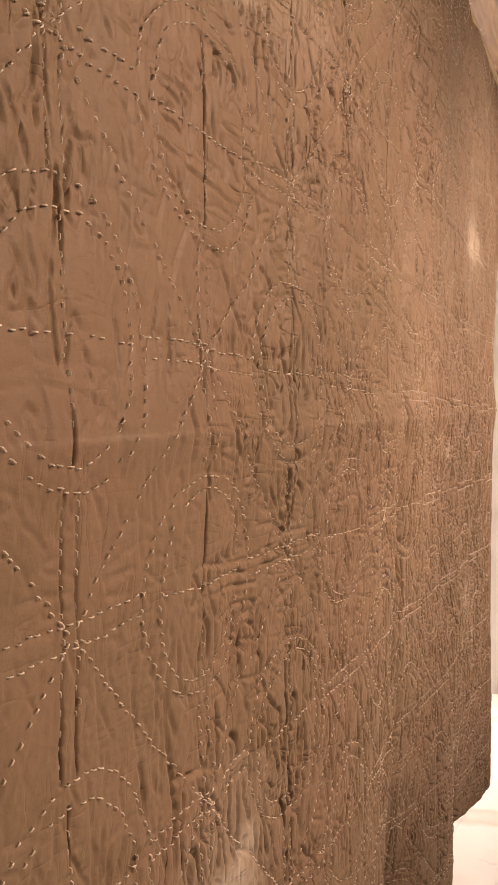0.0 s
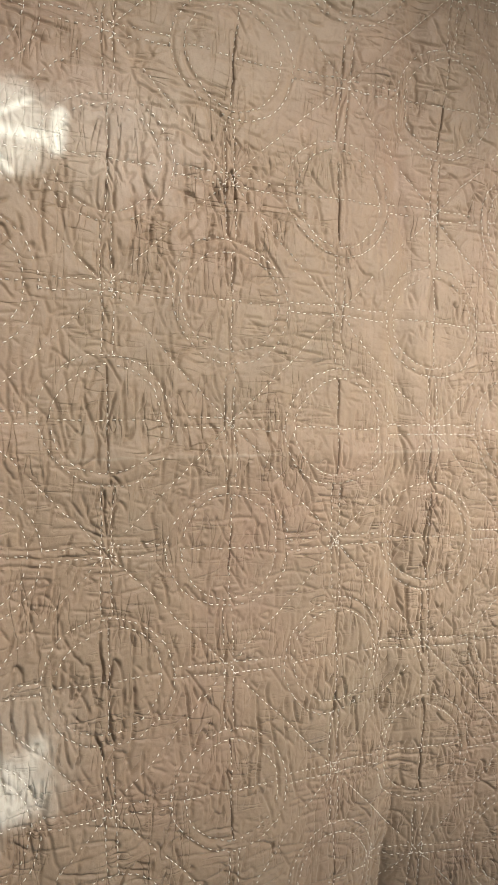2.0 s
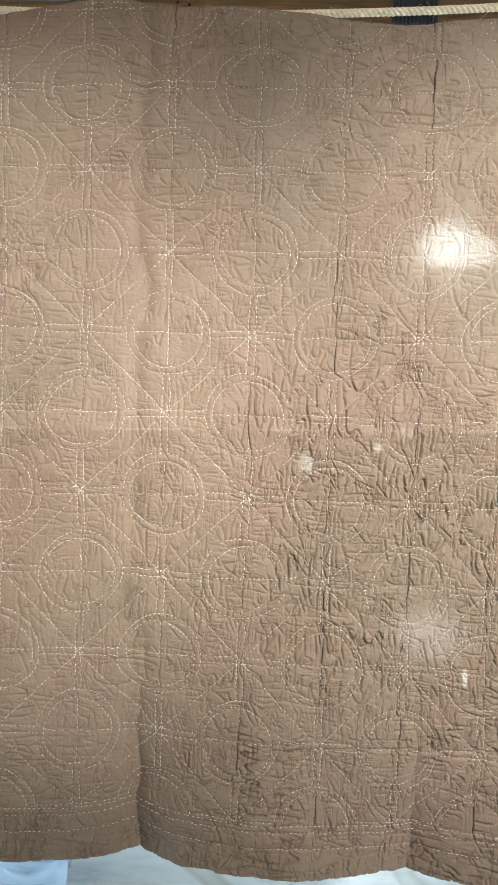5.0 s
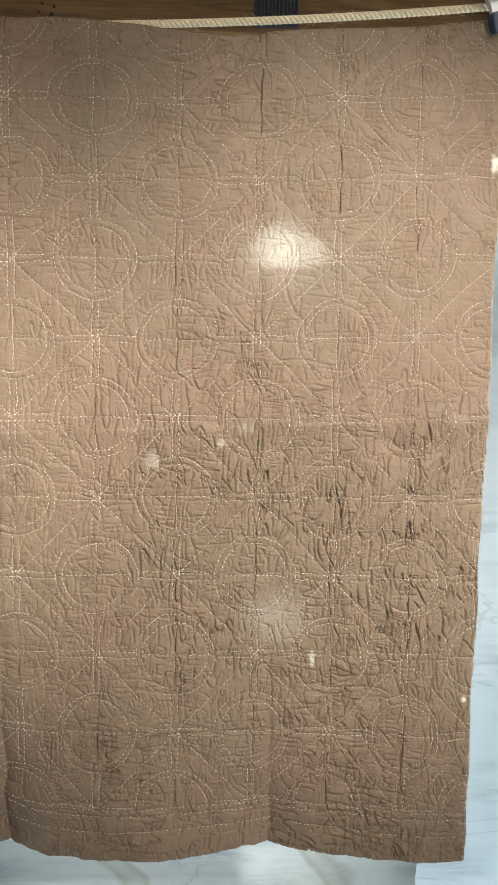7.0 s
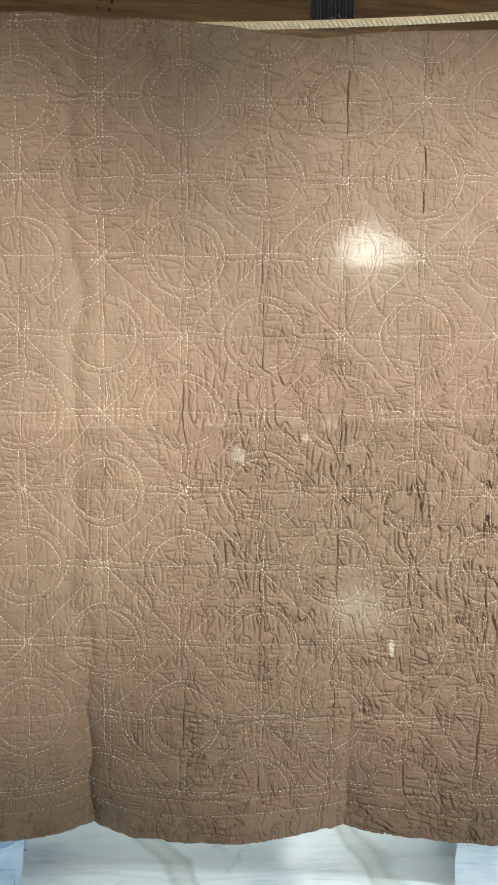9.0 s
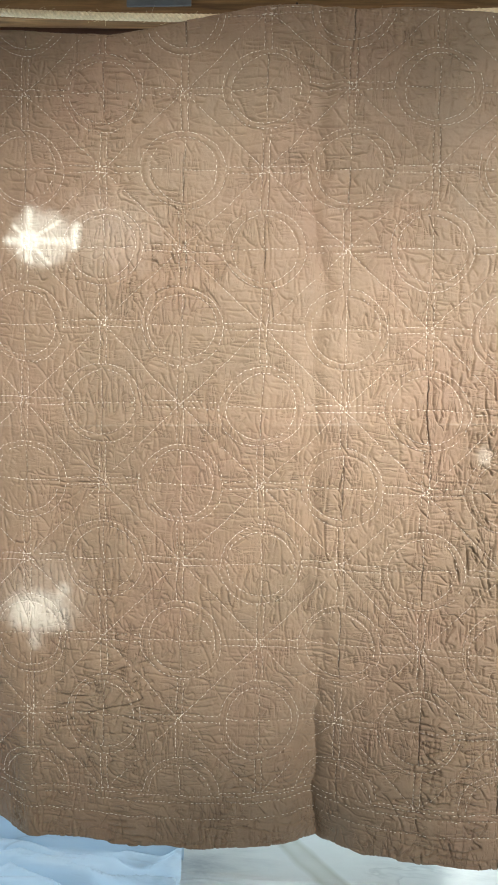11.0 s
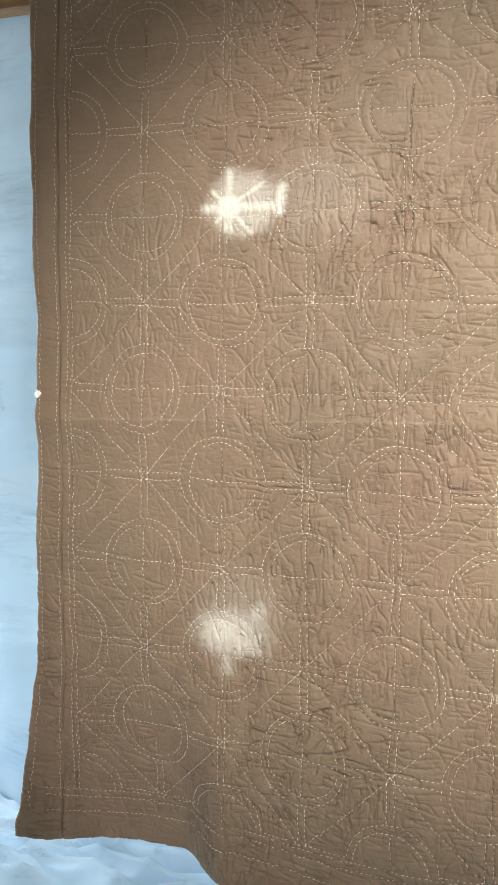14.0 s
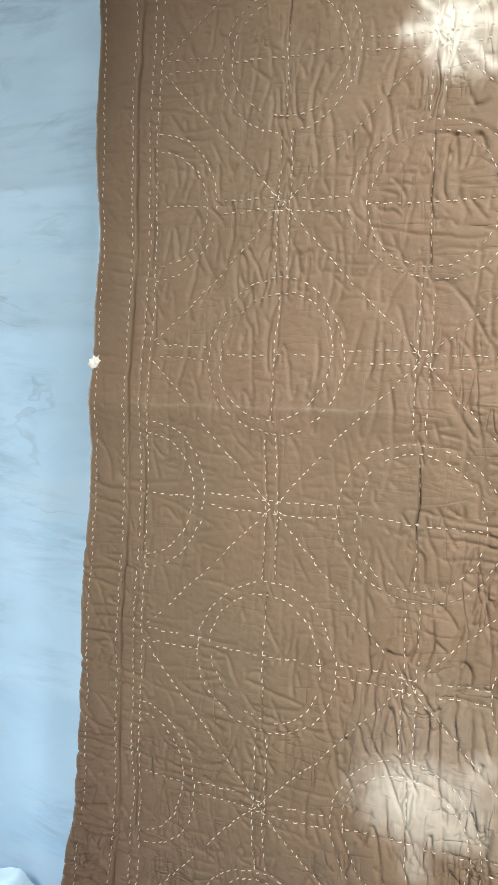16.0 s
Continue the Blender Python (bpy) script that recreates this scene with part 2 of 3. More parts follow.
# ---- the quilt: its pattern runs in columns u and rows v, an eighth of a metre apart ----
PITCH = 0.125
U0, U1, V1 = -0.49, 11.96, 10.70
R_OUT, R_IN, GAP = 0.505, 0.415, 0.042
CX = (0.7506, 0.7560, 0.0028, -0.0041, -0.0196, 0.0020, -0.0149, 0.0010, -0.0064, -0.0001)
CZ = (0.7670, -0.0029, -0.6103, 0.0006, -0.0047, -0.0076, 0.0006, -0.0178, 0.0019, 0.0094)
TOP_X = (-0.09, -0.03, 0.06, 0.2, 0.29, 0.37, 0.44, 0.53, 0.62, 0.69, 0.75, 0.86, 0.95, 1.01, 1.09, 1.18, 1.27, 1.36, 1.44, 1.51)
TOP_Z = (1.369, 1.373, 1.365, 1.351, 1.344, 1.339, 1.347, 1.362, 1.371, 1.370, 1.360, 1.363, 1.361, 1.353, 1.350, 1.360, 1.366, 1.369, 1.378, 1.386)


def poly(c, u, v):
    a, b = (u - 6) / 6, (v - 5) / 5
    return (c[0] + c[1] * a + c[2] * b + c[3] * a * a + c[4] * a * b + c[5] * b * b + c[6] * a ** 3 + c[7] * a * a * b + c[8] * a * b * b + c[9] * b ** 3)


def flat(u, v):
    """Where the cloth lies in its plane: the stitched grid, hand-made and stretched."""
    wob_u = 0.030 * gnoise(u * 0.9 + 3.1, v * 0.9, 1) + 0.018 * gnoise(u * 2.3, v * 2.3 + 7.7, 2)
    wob_v = 0.030 * gnoise(u * 0.9 + 9.4, v * 0.9, 3) + 0.018 * gnoise(u * 2.3, v * 2.3 + 1.3, 4)
    x, z = poly(CX, u + wob_u, v), poly(CZ, u, v + wob_v)
    # the free left edge wanders, and flares out towards the hem
    stray = np.interp(v, (0.2, 1.4, 2.8, 3.8, 5.1, 6.1, 7.4, 8.5, 9.7, 10.6), (-10, -8, -6, 0, 2.5, 2, -4, -14, -40, -66))
    x = x + 0.001 * (stray - 5) * np.exp(-(u + 0.5) / 0.5)
    x = x + smooth_step(11.3, 11.96, u) * np.interp(v, (0, 5, 9), (0.018, 0.009, 0.0))
    return x, z


def seam_distance(u, v):
    """Distance in metres to the nearest stitched line, and to the nearest upright crease (signed)."""
    iu, iv = np.round(u), np.round(v)
    du, dv = u - iu, v - iv
    star = ((iu + iv) % 2) == 1
    r = np.hypot(du, dv)
    ring = np.minimum(np.abs(r - R_OUT), np.abs(r - R_IN))
    cross = np.minimum(np.abs(du), np.abs(dv))
    pair = np.minimum(np.abs(np.abs(du) - GAP), np.abs(np.abs(dv) - GAP))
    diag = np.abs(np.abs(du) - np.abs(dv)) / math.sqrt(2)
    other = np.minimum(np.abs(np.hypot(np.abs(du) - 1, dv) - R_OUT), np.abs(np.hypot(du, np.abs(dv) - 1) - R_OUT))
    d = np.where(star, np.minimum(np.minimum(pair, diag), other), np.minimum(ring, np.where(r < R_IN, cross, 9.0)))
    corner = np.abs(np.abs(du) + np.abs(dv) - 1) / math.sqrt(2)
    d = np.where(star, d, np.minimum(d, corner))
    upright = np.where(~star & (np.abs(dv) < 0.42), du, np.where(star, (np.abs(du) - GAP) * np.sign(du), 9.0))
    border = np.minimum(np.minimum(np.abs(u + 0.41), np.abs(u + 0.17)), np.minimum(np.abs(u + 0.03), np.abs(u - 0.03)))
    foot = np.minimum(np.minimum(np.abs(v - 10.0), np.abs(v - 10.09)), np.abs(v - 10.3))
    d = np.where(u < 0, border, np.where(v > 10.0, foot, np.minimum(d, border)))
    upright = np.where(u < -0.04, u + 0.138, np.where(v > 10, 9.0, upright))
    return d * PITCH, upright * PITCH


def drape(x, z):
    """How far the hanging cloth bellies towards the room: folds, the pressed crease, slow waves."""
    low = smooth_step(0.62, 0.06, z)
    bent = x + 0.026 * gnoise(z * 9, z * 0 + 6, 71) + 0.005 * gnoise(z * 34, z * 0 + 2, 72)
    h = -0.052 * low ** 1.7 * np.exp(-np.abs((bent - 0.722) / 0.050) ** 1.4)
    h = h - 0.070 * smooth_step(0.5, 0.04, z) ** 1.6 * smooth_step(0.275, 0.18, x) * smooth_step(-0.12, 0.17, x)
    h = h - 0.050 * smooth_step(0.30, 0.04, z) ** 1.3 * np.exp(-np.abs((x - 1.145) / 0.085) ** 1.3)
    h = h + 0.020 * low * np.exp(-((x - 0.92) / 0.12) ** 2) + 0.012 * smooth_step(0.55, 0.03, z) * np.exp(-((x - 1.40) / 0.14) ** 2)
    h = h + 0.016 * low * np.exp(-((x - 0.50) / 0.13) ** 2)
    h = h - 0.006 * smooth_step(0.5, 0.1, z) * np.exp(-np.abs(x - 1.148 + 0.012 * gnoise(z * 14, z * 0 + 3, 70)) / 0.010)
    crease = 0.722 + 0.028 * x
    h = h - 0.0035 + 0.007 * np.exp(-np.hypot(z - crease, 0.005) / 0.028)
    h = h - 0.010 * smooth_step(1.36, 1.50, x) * smooth_step(1.2, 0.9, z) + 0.026 * smooth_step(0.95, 1.30, z) * np.exp(-((x - 0.72) / 0.25) ** 2)
    h = h - 0.010 * low * np.exp(-np.abs(bent - 0.722) / 0.008) - 0.006 * np.exp(-((bent - 0.705) / 0.014) ** 2) - 0.004 * np.exp(-((x - 0.30) / 0.02) ** 2) * smooth_step(0.75, 0.6, z)
    h = h + 0.008 * gnoise(x * 3.1, z * 2.2 + 5, 5) + 0.005 * gnoise(x * 8.0, z * 6.0, 6)
    return h


def wrinkle(x, z, fx, fz, seed, share, width):
    """Winding creases along the zero line of stretched noise, broken into short runs: groove, raised lip, and the run's strength."""
    e = 0.0006
    n = gnoise(x * fx, z * fz, seed)
    gx, gz = gnoise((x + e) * fx, z * fz, seed) - n, gnoise(x * fx, (z + e) * fz, seed) - n
    dist = np.abs(n) * e / (np.hypot(gx, gz) + 0.004)
    run = smooth_step(0.64 - share, 0.90 - 0.6 * share, 0.5 + 0.9 * gnoise(x * 34 + 11, z * 26, seed + 1) + 0.35 * gnoise(x * 90, z * 80, seed + 2))
    groove = np.exp(-(dist / width) ** 1.5)
    lip = np.exp(-dist / 0.0045) * (1 - groove) * np.where(n > 0, 1.0, -0.35)
    return run * groove, run * lip


def crushed(u, v):
    """How crumpled the cloth is: calm by the left border, most where hands have crushed it."""
    px, pz = u * PITCH, v * PITCH
    rough = 0.74 + 0.55 * gnoise(px * 5 + 4, pz * 5, 15) + 0.45 * gnoise(px * 13, pz * 13, 19) + 0.22 * smooth_step(4.5, 8.0, v)
    rough = rough + 0.62 * smooth_step(5.8, 8.0, u) * smooth_step(3, 6, v) + 0.36 * np.exp(-((u - 3.4) / 1.4) ** 2) * smooth_step(2.0, 3.5, v)
    return np.clip(rough, 0.3, 1.75) * (1 - 0.30 * smooth_step(2.6, 1.2, u) * smooth_step(8.4, 6.6, v)) * (1 - 0.45 * smooth_step(0.05, -0.1, u) * smooth_step(6.5, 4.5, v))


def relief(u, v, x, z):
    d, upright = seam_distance(u, v)
    px, pz = u * PITCH, v * PITCH
    wx = px + 0.0022 * gnoise(px * 40, pz * 40, 7) + 0.0010 * gnoise(px * 130, pz * 130, 30)
    wz = pz + 0.0022 * gnoise(px * 40 + 9, pz * 40, 8) + 0.0010 * gnoise(px * 130 + 5, pz * 130, 31)
    # share of upright creases: level ones gather along the top and the foot
    bias = np.clip(0.55 + 1.1 * gnoise(px * 6, pz * 6, 9) - 0.40 * smooth_step(3.2, 1.6, v) + 0.15 * smooth_step(3.5, 5, v) - 0.45 * smooth_step(7.6, 9.0, v) - 0.8 * smooth_step(0.1, -0.05, u), 0, 1)
    rough = crushed(u, v)
    near = np.exp(-d / 0.007)
    calm = 1 - 0.7 * smooth_step(3.0, 1.6, u) * smooth_step(8.4, 6.6, v)
    h = 0.0010 * calm * (1 - np.exp(-(d / 0.009) ** 1.2))
    h = h + 0.0018 * gnoise(wx * 26 + 1, wz * 18, 18) + 0.0007 * rough * gnoise(wx * 58, wz * 18, 47) + 0.0006 * rough * gnoise(wx * 17, wz * 56, 48)
    groove = 0.0036 * calm * np.clip(0.06 + 0.34 * rough + 1.4 * gnoise(px * 24, pz * 24, 46), 0.0, 1.2) * np.exp(-(d / 0.0013) ** 1.3)
    sharp = np.clip(0.0018 - 0.0006 * rough, 0.0010, 0.0022)
    for seed, fx, fz, turn, share, depth in ((41, 66, 13, 0.03, 0.40, 0.0052 * (0.06 + 1.0 * bias)), (51, 13, 68, 0.03, 0.40, 0.0046 * (1.02 - 0.95 * bias)),
                                             (61, 52, 14, -0.45, 0.20, 0.0034), (81, 52, 14, 0.5, 0.20, 0.0032),
                                             (91, 126, 34, 0.0, 0.45, 0.0022 * near * (0.2 + bias)), (101, 34, 126, 0.0, 0.45, 0.0022 * near * (1.2 - bias))):
        dip, lip = wrinkle(wx + turn * wz, wz - turn * wx, fx, fz, seed, share, sharp)
        groove = np.maximum(groove, depth * rough ** 1.3 * dip)
        h = h + 0.09 * depth * rough * lip
    h = h + 0.00035 * gnoise(px * 210, pz * 210, 16)
    line = upright + 0.0022 * gnoise(px * 50, pz * 50, 39)
    groove = np.maximum(groove, crease_depth(u, v) * np.exp(-np.abs(line / np.where(u < -0.04, 0.0017, 0.0013)) ** 1.6))
    return h - groove


def crease_depth(u, v):
    """How deep the upright creases are pinched, along the columns and along the left border."""
    ringed = ((np.round(u) + np.round(v)) % 2) == 0
    inner = 0.0084 * np.clip(0.32 + 1.7 * gnoise(np.round(u) * 0.9 + 20.3, v * 2.1, 17), 0.0, 1.1) * np.where(ringed, 1.0, 0.45)
    border = 0.0070 * np.clip(0.6 + 1.3 * gnoise(v * 1.1, v * 0 + 5, 44), 0.15, 1)
    return np.where(u < -0.04, border, inner)


def cloth(u, v, lift=0.0):
    x, z = flat(u, v)
    h = drape(x, z) + relief(u, v, x, z) + lift
    # the lips of the upright creases press together
    s = seam_distance(u, v)[1] + 0.0022 * gnoise(u * PITCH * 50, v * PITCH * 50, 39)
    x = x - np.where(u < -0.04, 0.6, 0.75) * np.clip(crease_depth(u, v) / 0.006, 0, 1) * s * np.exp(-(s / 0.0030) ** 2)
    return np.stack([x, -h, z], -1)


def bleach(x, z):
    """The undyed patches: a rayed star, two soft blots, worn flecks."""
    n = gnoise(x * 60, z * 60, 20) + 0.5 * gnoise(x * 140, z * 140, 21)
    out = np.zeros_like(x)

    def blot(cx, cz, rx, rz, power, edge=0.35, fringe=0.25):
        r = np.hypot((x - cx) / rx, (z - cz) / rz) + fringe * n
        return power * smooth_step(1.0 + edge, 1.0 - edge, r)

    def ray(cx, cz, ang, length, width, power):
        c, s = math.cos(ang), math.sin(ang)
        a, b = (x - cx) * c + (z - cz) * s, -(x - cx) * s + (z - cz) * c
        along = smooth_step(-0.01, 0.004, a) * smooth_step(length, length * 0.72, a + 0.006 * n)
        return power * along * np.exp(-(b / width) ** 2)

    sx, sz = 0.250, 1.021
    out = np.maximum(out, blot(sx + 0.020, sz + 0.003, 0.050, 0.043, 0.42, 0.32, 0.22))
    for deg, length, width, power in ((90, 0.058, 0.0085, 0.82), (262, 0.042, 0.0050, 0.8), (277, 0.042, 0.0050, 0.8), (180, 0.044, 0.0075, 0.82), (-1, 0.084, 0.0095, 0.82),
                                      (31, 0.070, 0.0050, 0.9), (138, 0.044, 0.0042, 0.85), (226, 0.034, 0.0045, 0.8), (-47, 0.060, 0.0048, 0.9)):
        out = np.maximum(out, ray(sx, sz, radians(deg), length, width, power))
    out = np.maximum(out, ray(sx + 0.072, sz - 0.012, radians(84), 0.046, 0.0085, 0.82))
    out = np.maximum(out, blot(sx, sz, 0.020, 0.018, 1.0))
    out = np.maximum(out, blot(0.375, 1.030, 0.070, 0.050, 0.10, 0.7, 0.5))
    # a blot that ends on the row of stitches under it, with a lick and a drip
    foot = smooth_step(0.386, 0.412, z + 0.006 * n)
    out = np.maximum(out, blot(0.276, 0.432, 0.050, 0.036, 0.50, 0.50, 0.30) * foot)
    out = np.maximum(out, blot(0.262, 0.436, 0.030, 0.026, 0.66, 0.75, 0.3) * foot)
    out = np.maximum(out, ray(0.295, 0.430, radians(62), 0.066, 0.014, 0.42))
    out = np.maximum(out, ray(0.270, 0.420, radians(272), 0.052, 0.010, 0.34))
    out = np.maximum(out, blot(0.285, 0.470, 0.060, 0.050, 0.10, 0.7))
    # a blot held between a row of stitches and a slanting one
    held = smooth_step(0.990, 1.003, z + 0.004 * n) * smooth_step(0.006, -0.006, (x - 1.252) + (z - 1.010) + 0.005 * n)
    out = np.maximum(out, blot(1.168, 1.026, 0.046, 0.036, 0.46, 0.60, 0.25) * held)
    out = np.maximum(out, blot(1.196, 1.024, 0.040, 0.026, 0.34, 0.55, 0.25) * held)
    out = np.maximum(out, blot(1.160, 1.018, 0.026, 0.018, 0.54, 0.75, 0.25) * held)
    out = np.maximum(out, blot(1.165, 1.020, 0.060, 0.050, 0.10, 0.7, 0.5))
    out = np.maximum(out, blot(1.160, 0.452, 0.050, 0.034, 0.15, 0.7, 0.4))
    out = np.maximum(out, blot(1.213, 0.388, 0.004, 0.013, 0.5, 0.5))
    out = np.maximum(out, blot(0.964, 0.700, 0.010, 0.014, 0.24, 0.6))
    out = np.maximum(out, blot(1.071, 0.727, 0.006, 0.006, 0.30, 0.6))
    out = np.maximum(out, blot(1.110, 0.750, 0.010, 0.008, 0.15, 0.6))
    out = np.maximum(out, blot(1.493, 1.160, 0.007, 0.013, 0.8, 0.4, 0.9))
    out = np.maximum(out, blot(1.455, 0.320, 0.004, 0.004, 0.8, 0.4))
    crease = 0.722 + 0.028 * x + 0.002 * n
    out = np.maximum(out, 0.13 * np.exp(-((z - crease) / 0.0013) ** 2) * np.clip(0.4 + 2 * gnoise(x * 9, z * 0 + 2, 22), 0, 1))
    return np.clip(out * (0.94 + 0.22 * n), 0, 1)


def top_row(u):
    """The row at which the cloth's upper edge runs, sagging between its clamps."""
    v = np.full_like(u, 0.2)
    for _ in range(4):
        x, z = flat(u, v)
        want = np.interp(x, TOP_X, TOP_Z)
        v = v + (z - want) / 0.121
    return v


NU, NV = 1200, 1010
# columns of the mesh crowd where the upright creases run
ud = np.linspace(U0, U1, 6000)
ucum = np.cumsum(1 + 1.3 * np.exp(-((ud - np.round(ud)) / 0.055) ** 2) + 3.5 * np.exp(-((ud + 0.15) / 0.04) ** 2))
us = np.interp(np.linspace(ucum[0], ucum[-1], NU), ucum, ud)
tops = top_row(us)
tops = np.convolve(np.pad(tops, 12, mode="edge"), np.ones(25) / 25, "valid")
ss = np.linspace(0, 1, NV)
UU = np.tile(us, (NV, 1))
hem = V1 - 0.08 * smooth_step(9.5, 11.9, us) + 0.05 * gnoise(us * 1.7, us * 0 + 3, 25) + 0.02 * gnoise(us * 7, us * 0 + 8, 26)
VV = tops[None, :] + (hem - tops)[None, :] * ss[:, None]
# hand-cut side edges
UU = UU + (0.03 * gnoise(VV * 1.3, VV * 0 + 1, 27) + 0.012 * gnoise(VV * 5, VV * 0 + 4, 28)) * (smooth_step(0.6, U0, UU) + smooth_step(11.2, U1, UU))
P = cloth(UU, VV)
# the outer few millimetres turn back into the hem
e = np.minimum(np.minimum(UU - UU[:, :1], UU[:, -1:] - UU), np.minimum(VV - VV[:1], VV[-1:] - VV)) * PITCH
P[..., 1] += 0.006 * (1 - np.sqrt(np.clip(1 - (1 - np.clip(e / 0.006, 0, 1)) ** 2, 0, 1)))

quilt = tagged(new("quilt"), "brown hand-dyed cotton quilt with white stitching, clamped to a rope", "quilt")
quilt.location = (0.72, 0.0, 0.08)
ORIGIN = np.array(quilt.location)
top = mesh_part("quilt_top", P.reshape(-1, 3) - ORIGIN, grid_quads(NU, NV), QUILT, quilt, "puckered brown cotton face with pale bleached patches")
att = top.data.attributes.new("bleach", "FLOAT", "POINT")
att.data.foreach_set("value", bleach(P[..., 0], P[..., 2]).ravel().astype(np.float32))
att = top.data.attributes.new("crush", "FLOAT", "POINT")
att.data.foreach_set("value", np.clip(0.75 * crushed(UU, VV) * (1 - 0.6 * smooth_step(3.0, 1.6, UU) * smooth_step(8.4, 6.6, VV)), 0, 1).ravel().astype(np.float32))

bu, bv = np.linspace(U0 + 0.03, U1 - 0.03, 160), np.linspace(0, 1, 130)
BU = np.tile(bu, (130, 1))
bt = np.interp(bu, us, tops) + 0.03
BV = bt[None, :] + (V1 - 0.06 - bt)[None, :] * bv[:, None]
bx, bz = flat(BU, BV)
inset = np.minimum(np.minimum(BU - BU[:, :1], BU[:, -1:] - BU), np.minimum(BV - BV[:1], BV[-1:] - BV)) * PITCH
B = np.stack([bx, 0.0045 + 0.0135 * np.clip(inset / 0.025, 0, 1) - drape(bx, bz), bz], -1)
mesh_part("backing", B.reshape(-1, 3) - ORIGIN, grid_quads(160, 130)[:, ::-1], BACKING, quilt, "plain brown cotton backing")

# ---- running stitches ----
SR = np.random.RandomState(5)


def run_stitch(lines):
    """Thread bars along paths in columns and rows; every bar follows the cloth and dips into it at its ends."""
    uv, half = [], []
    for pu, pv in lines:
        x, z = flat(pu, pv)
        s = np.concatenate([[0], np.cumsum(np.hypot(np.diff(x), np.diff(z)))])
        at = SR.rand() * 0.006
        while at < s[-1] - 0.002:
            length = 0.0031 * (0.7 + 0.6 * SR.rand())
            if SR.rand() > 0.06:
                q = at + length * np.array([0.0, 0.22, 0.78, 1.0])
                uv.append((np.interp(q, s, pu) + SR.normal(0, 0.004), np.interp(q, s, pv) + SR.normal(0, 0.004)))
            at += length + 0.0038 * (0.7 + 0.6 * SR.rand())
    if not uv:
        return None
    u, v = np.array([a for a, _ in uv]), np.array([b for _, b in uv])
    keep = ((u > U0 + 0.02) & (u < U1 - 0.04) & (v > np.interp(u, us, tops) + 0.05) & (v < V1 - 0.05)).all(1)
    u, v = u[keep], v[keep]
    if not len(u):
        return None
    p = cloth(u, v)
    t = p[:, 3] - p[:, 0]
    t /= np.linalg.norm(t, axis=1)[:, None]
    nrm = np.array([0, -1.0, 0]) - t * (-t[:, 1:2])
    nrm /= np.linalg.norm(nrm, axis=1)[:, None]
    side = np.cross(t, nrm)
    mid = np.maximum(np.maximum(-p[:, 1, 1], -p[:, 2, 1]), 0.5 * (-p[:, 0, 1] - p[:, 3, 1]) - 0.0006)
    verts = []
    for k, (lift, w, hh) in enumerate(((-0.0006, 0.00034, 0.0003), (0.0012, 0.00038, 0.0004), (0.0012, 0.00038, 0.0004), (-0.0006, 0.00034, 0.0003))):
        c = p[:, k].copy()
        if k in (1, 2):
            c[:, 1] = 0.5 * c[:, 1] - 0.5 * mid
        c = c + nrm * lift
        verts += [c + side * w, c + nrm * hh + side * w * 0.3, c - side * w, c - nrm * hh]
    verts = np.stack(verts, 1)
    q = []
    for k in range(3):
        for i in range(4):
            j = (i + 1) % 4
            q.append((4 * k + i, 4 * k + j, 4 * k + 4 + j, 4 * k + 4 + i))
    q += [(3, 2, 1, 0), (12, 13, 14, 15)]
    quads = (np.array(q)[None] + 16 * np.arange(len(u))[:, None, None]).reshape(-1, 4)
    return verts.reshape(-1, 3), quads


def stitched(name, lines, label=""):
    made = run_stitch(lines)
    if made:
        tagged(mesh_part(name, made[0] - ORIGIN, made[1], THREAD, quilt, label), kind="stuff")


def seg(a, b):
    n = 24
    return np.linspace(a[0], b[0], n), np.linspace(a[1], b[1], n)


def ring(cu, cv, r):
    """A circle drawn by hand: not quite round, kept inside the field."""
    ph = SR.rand() * 6.28
    th = ph + np.linspace(0, 2 * math.pi, 90)
    rr = r * (1 + 0.03 * np.sin(2 * th + SR.rand() * 6) + 0.015 * np.sin(3 * th + SR.rand() * 6))
    return cu + rr * np.cos(th), cv + rr * np.sin(th)


def clip_lines(lines):
    """Cut paths to the stitched field, between the left border and the foot lines."""
    out = []
    for pu, pv in lines:
        ok = (pu > 0.03) & (pv < 9.99)
        cuts = np.flatnonzero(np.diff(ok.astype(int))) + 1
        for idx in np.split(np.arange(len(pu)), cuts):
            if len(idx) > 2 and ok[idx[0]]:
                out.append((pu[idx], pv[idx]))
    return out


for r in range(0, 11):
    for j in range(0, 13):
        if (j + r) % 2 == 0:
            lines = [ring(j, r, R_OUT), ring(j, r, R_IN), seg((j - R_IN, r), (j + R_IN, r)), seg((j, r - R_IN), (j, r + R_IN))]
            stitched("stitched_circle", clip_lines(lines))
        else:
            lines = []
            for k in (-GAP, GAP):
                lines += [seg((j + k, r - 1 + R_OUT), (j + k, r + 1 - R_OUT)), seg((j - 1 + R_OUT, r + k), (j + 1 - R_OUT, r + k))]
            lines += [seg((j, r), (j + 1, r + 1)), seg((j, r), (j + 1, r - 1))]
            if j == 0:
                lines = [seg((0, r - GAP), (0.5, r - GAP)), seg((0, r + GAP), (0.5, r + GAP))] + lines[-2:]
            # knotted thread ends where the seams meet
            for _ in range(SR.randint(0, 4)):
                a, b, way = SR.normal(0, 0.035), SR.normal(0, 0.035), SR.rand() * 6.28
                lines.append(seg((j + a, r + b), (j + a + 0.07 * math.cos(way), r + b + 0.07 * math.sin(way))))
            stitched("stitched_star", clip_lines(lines))
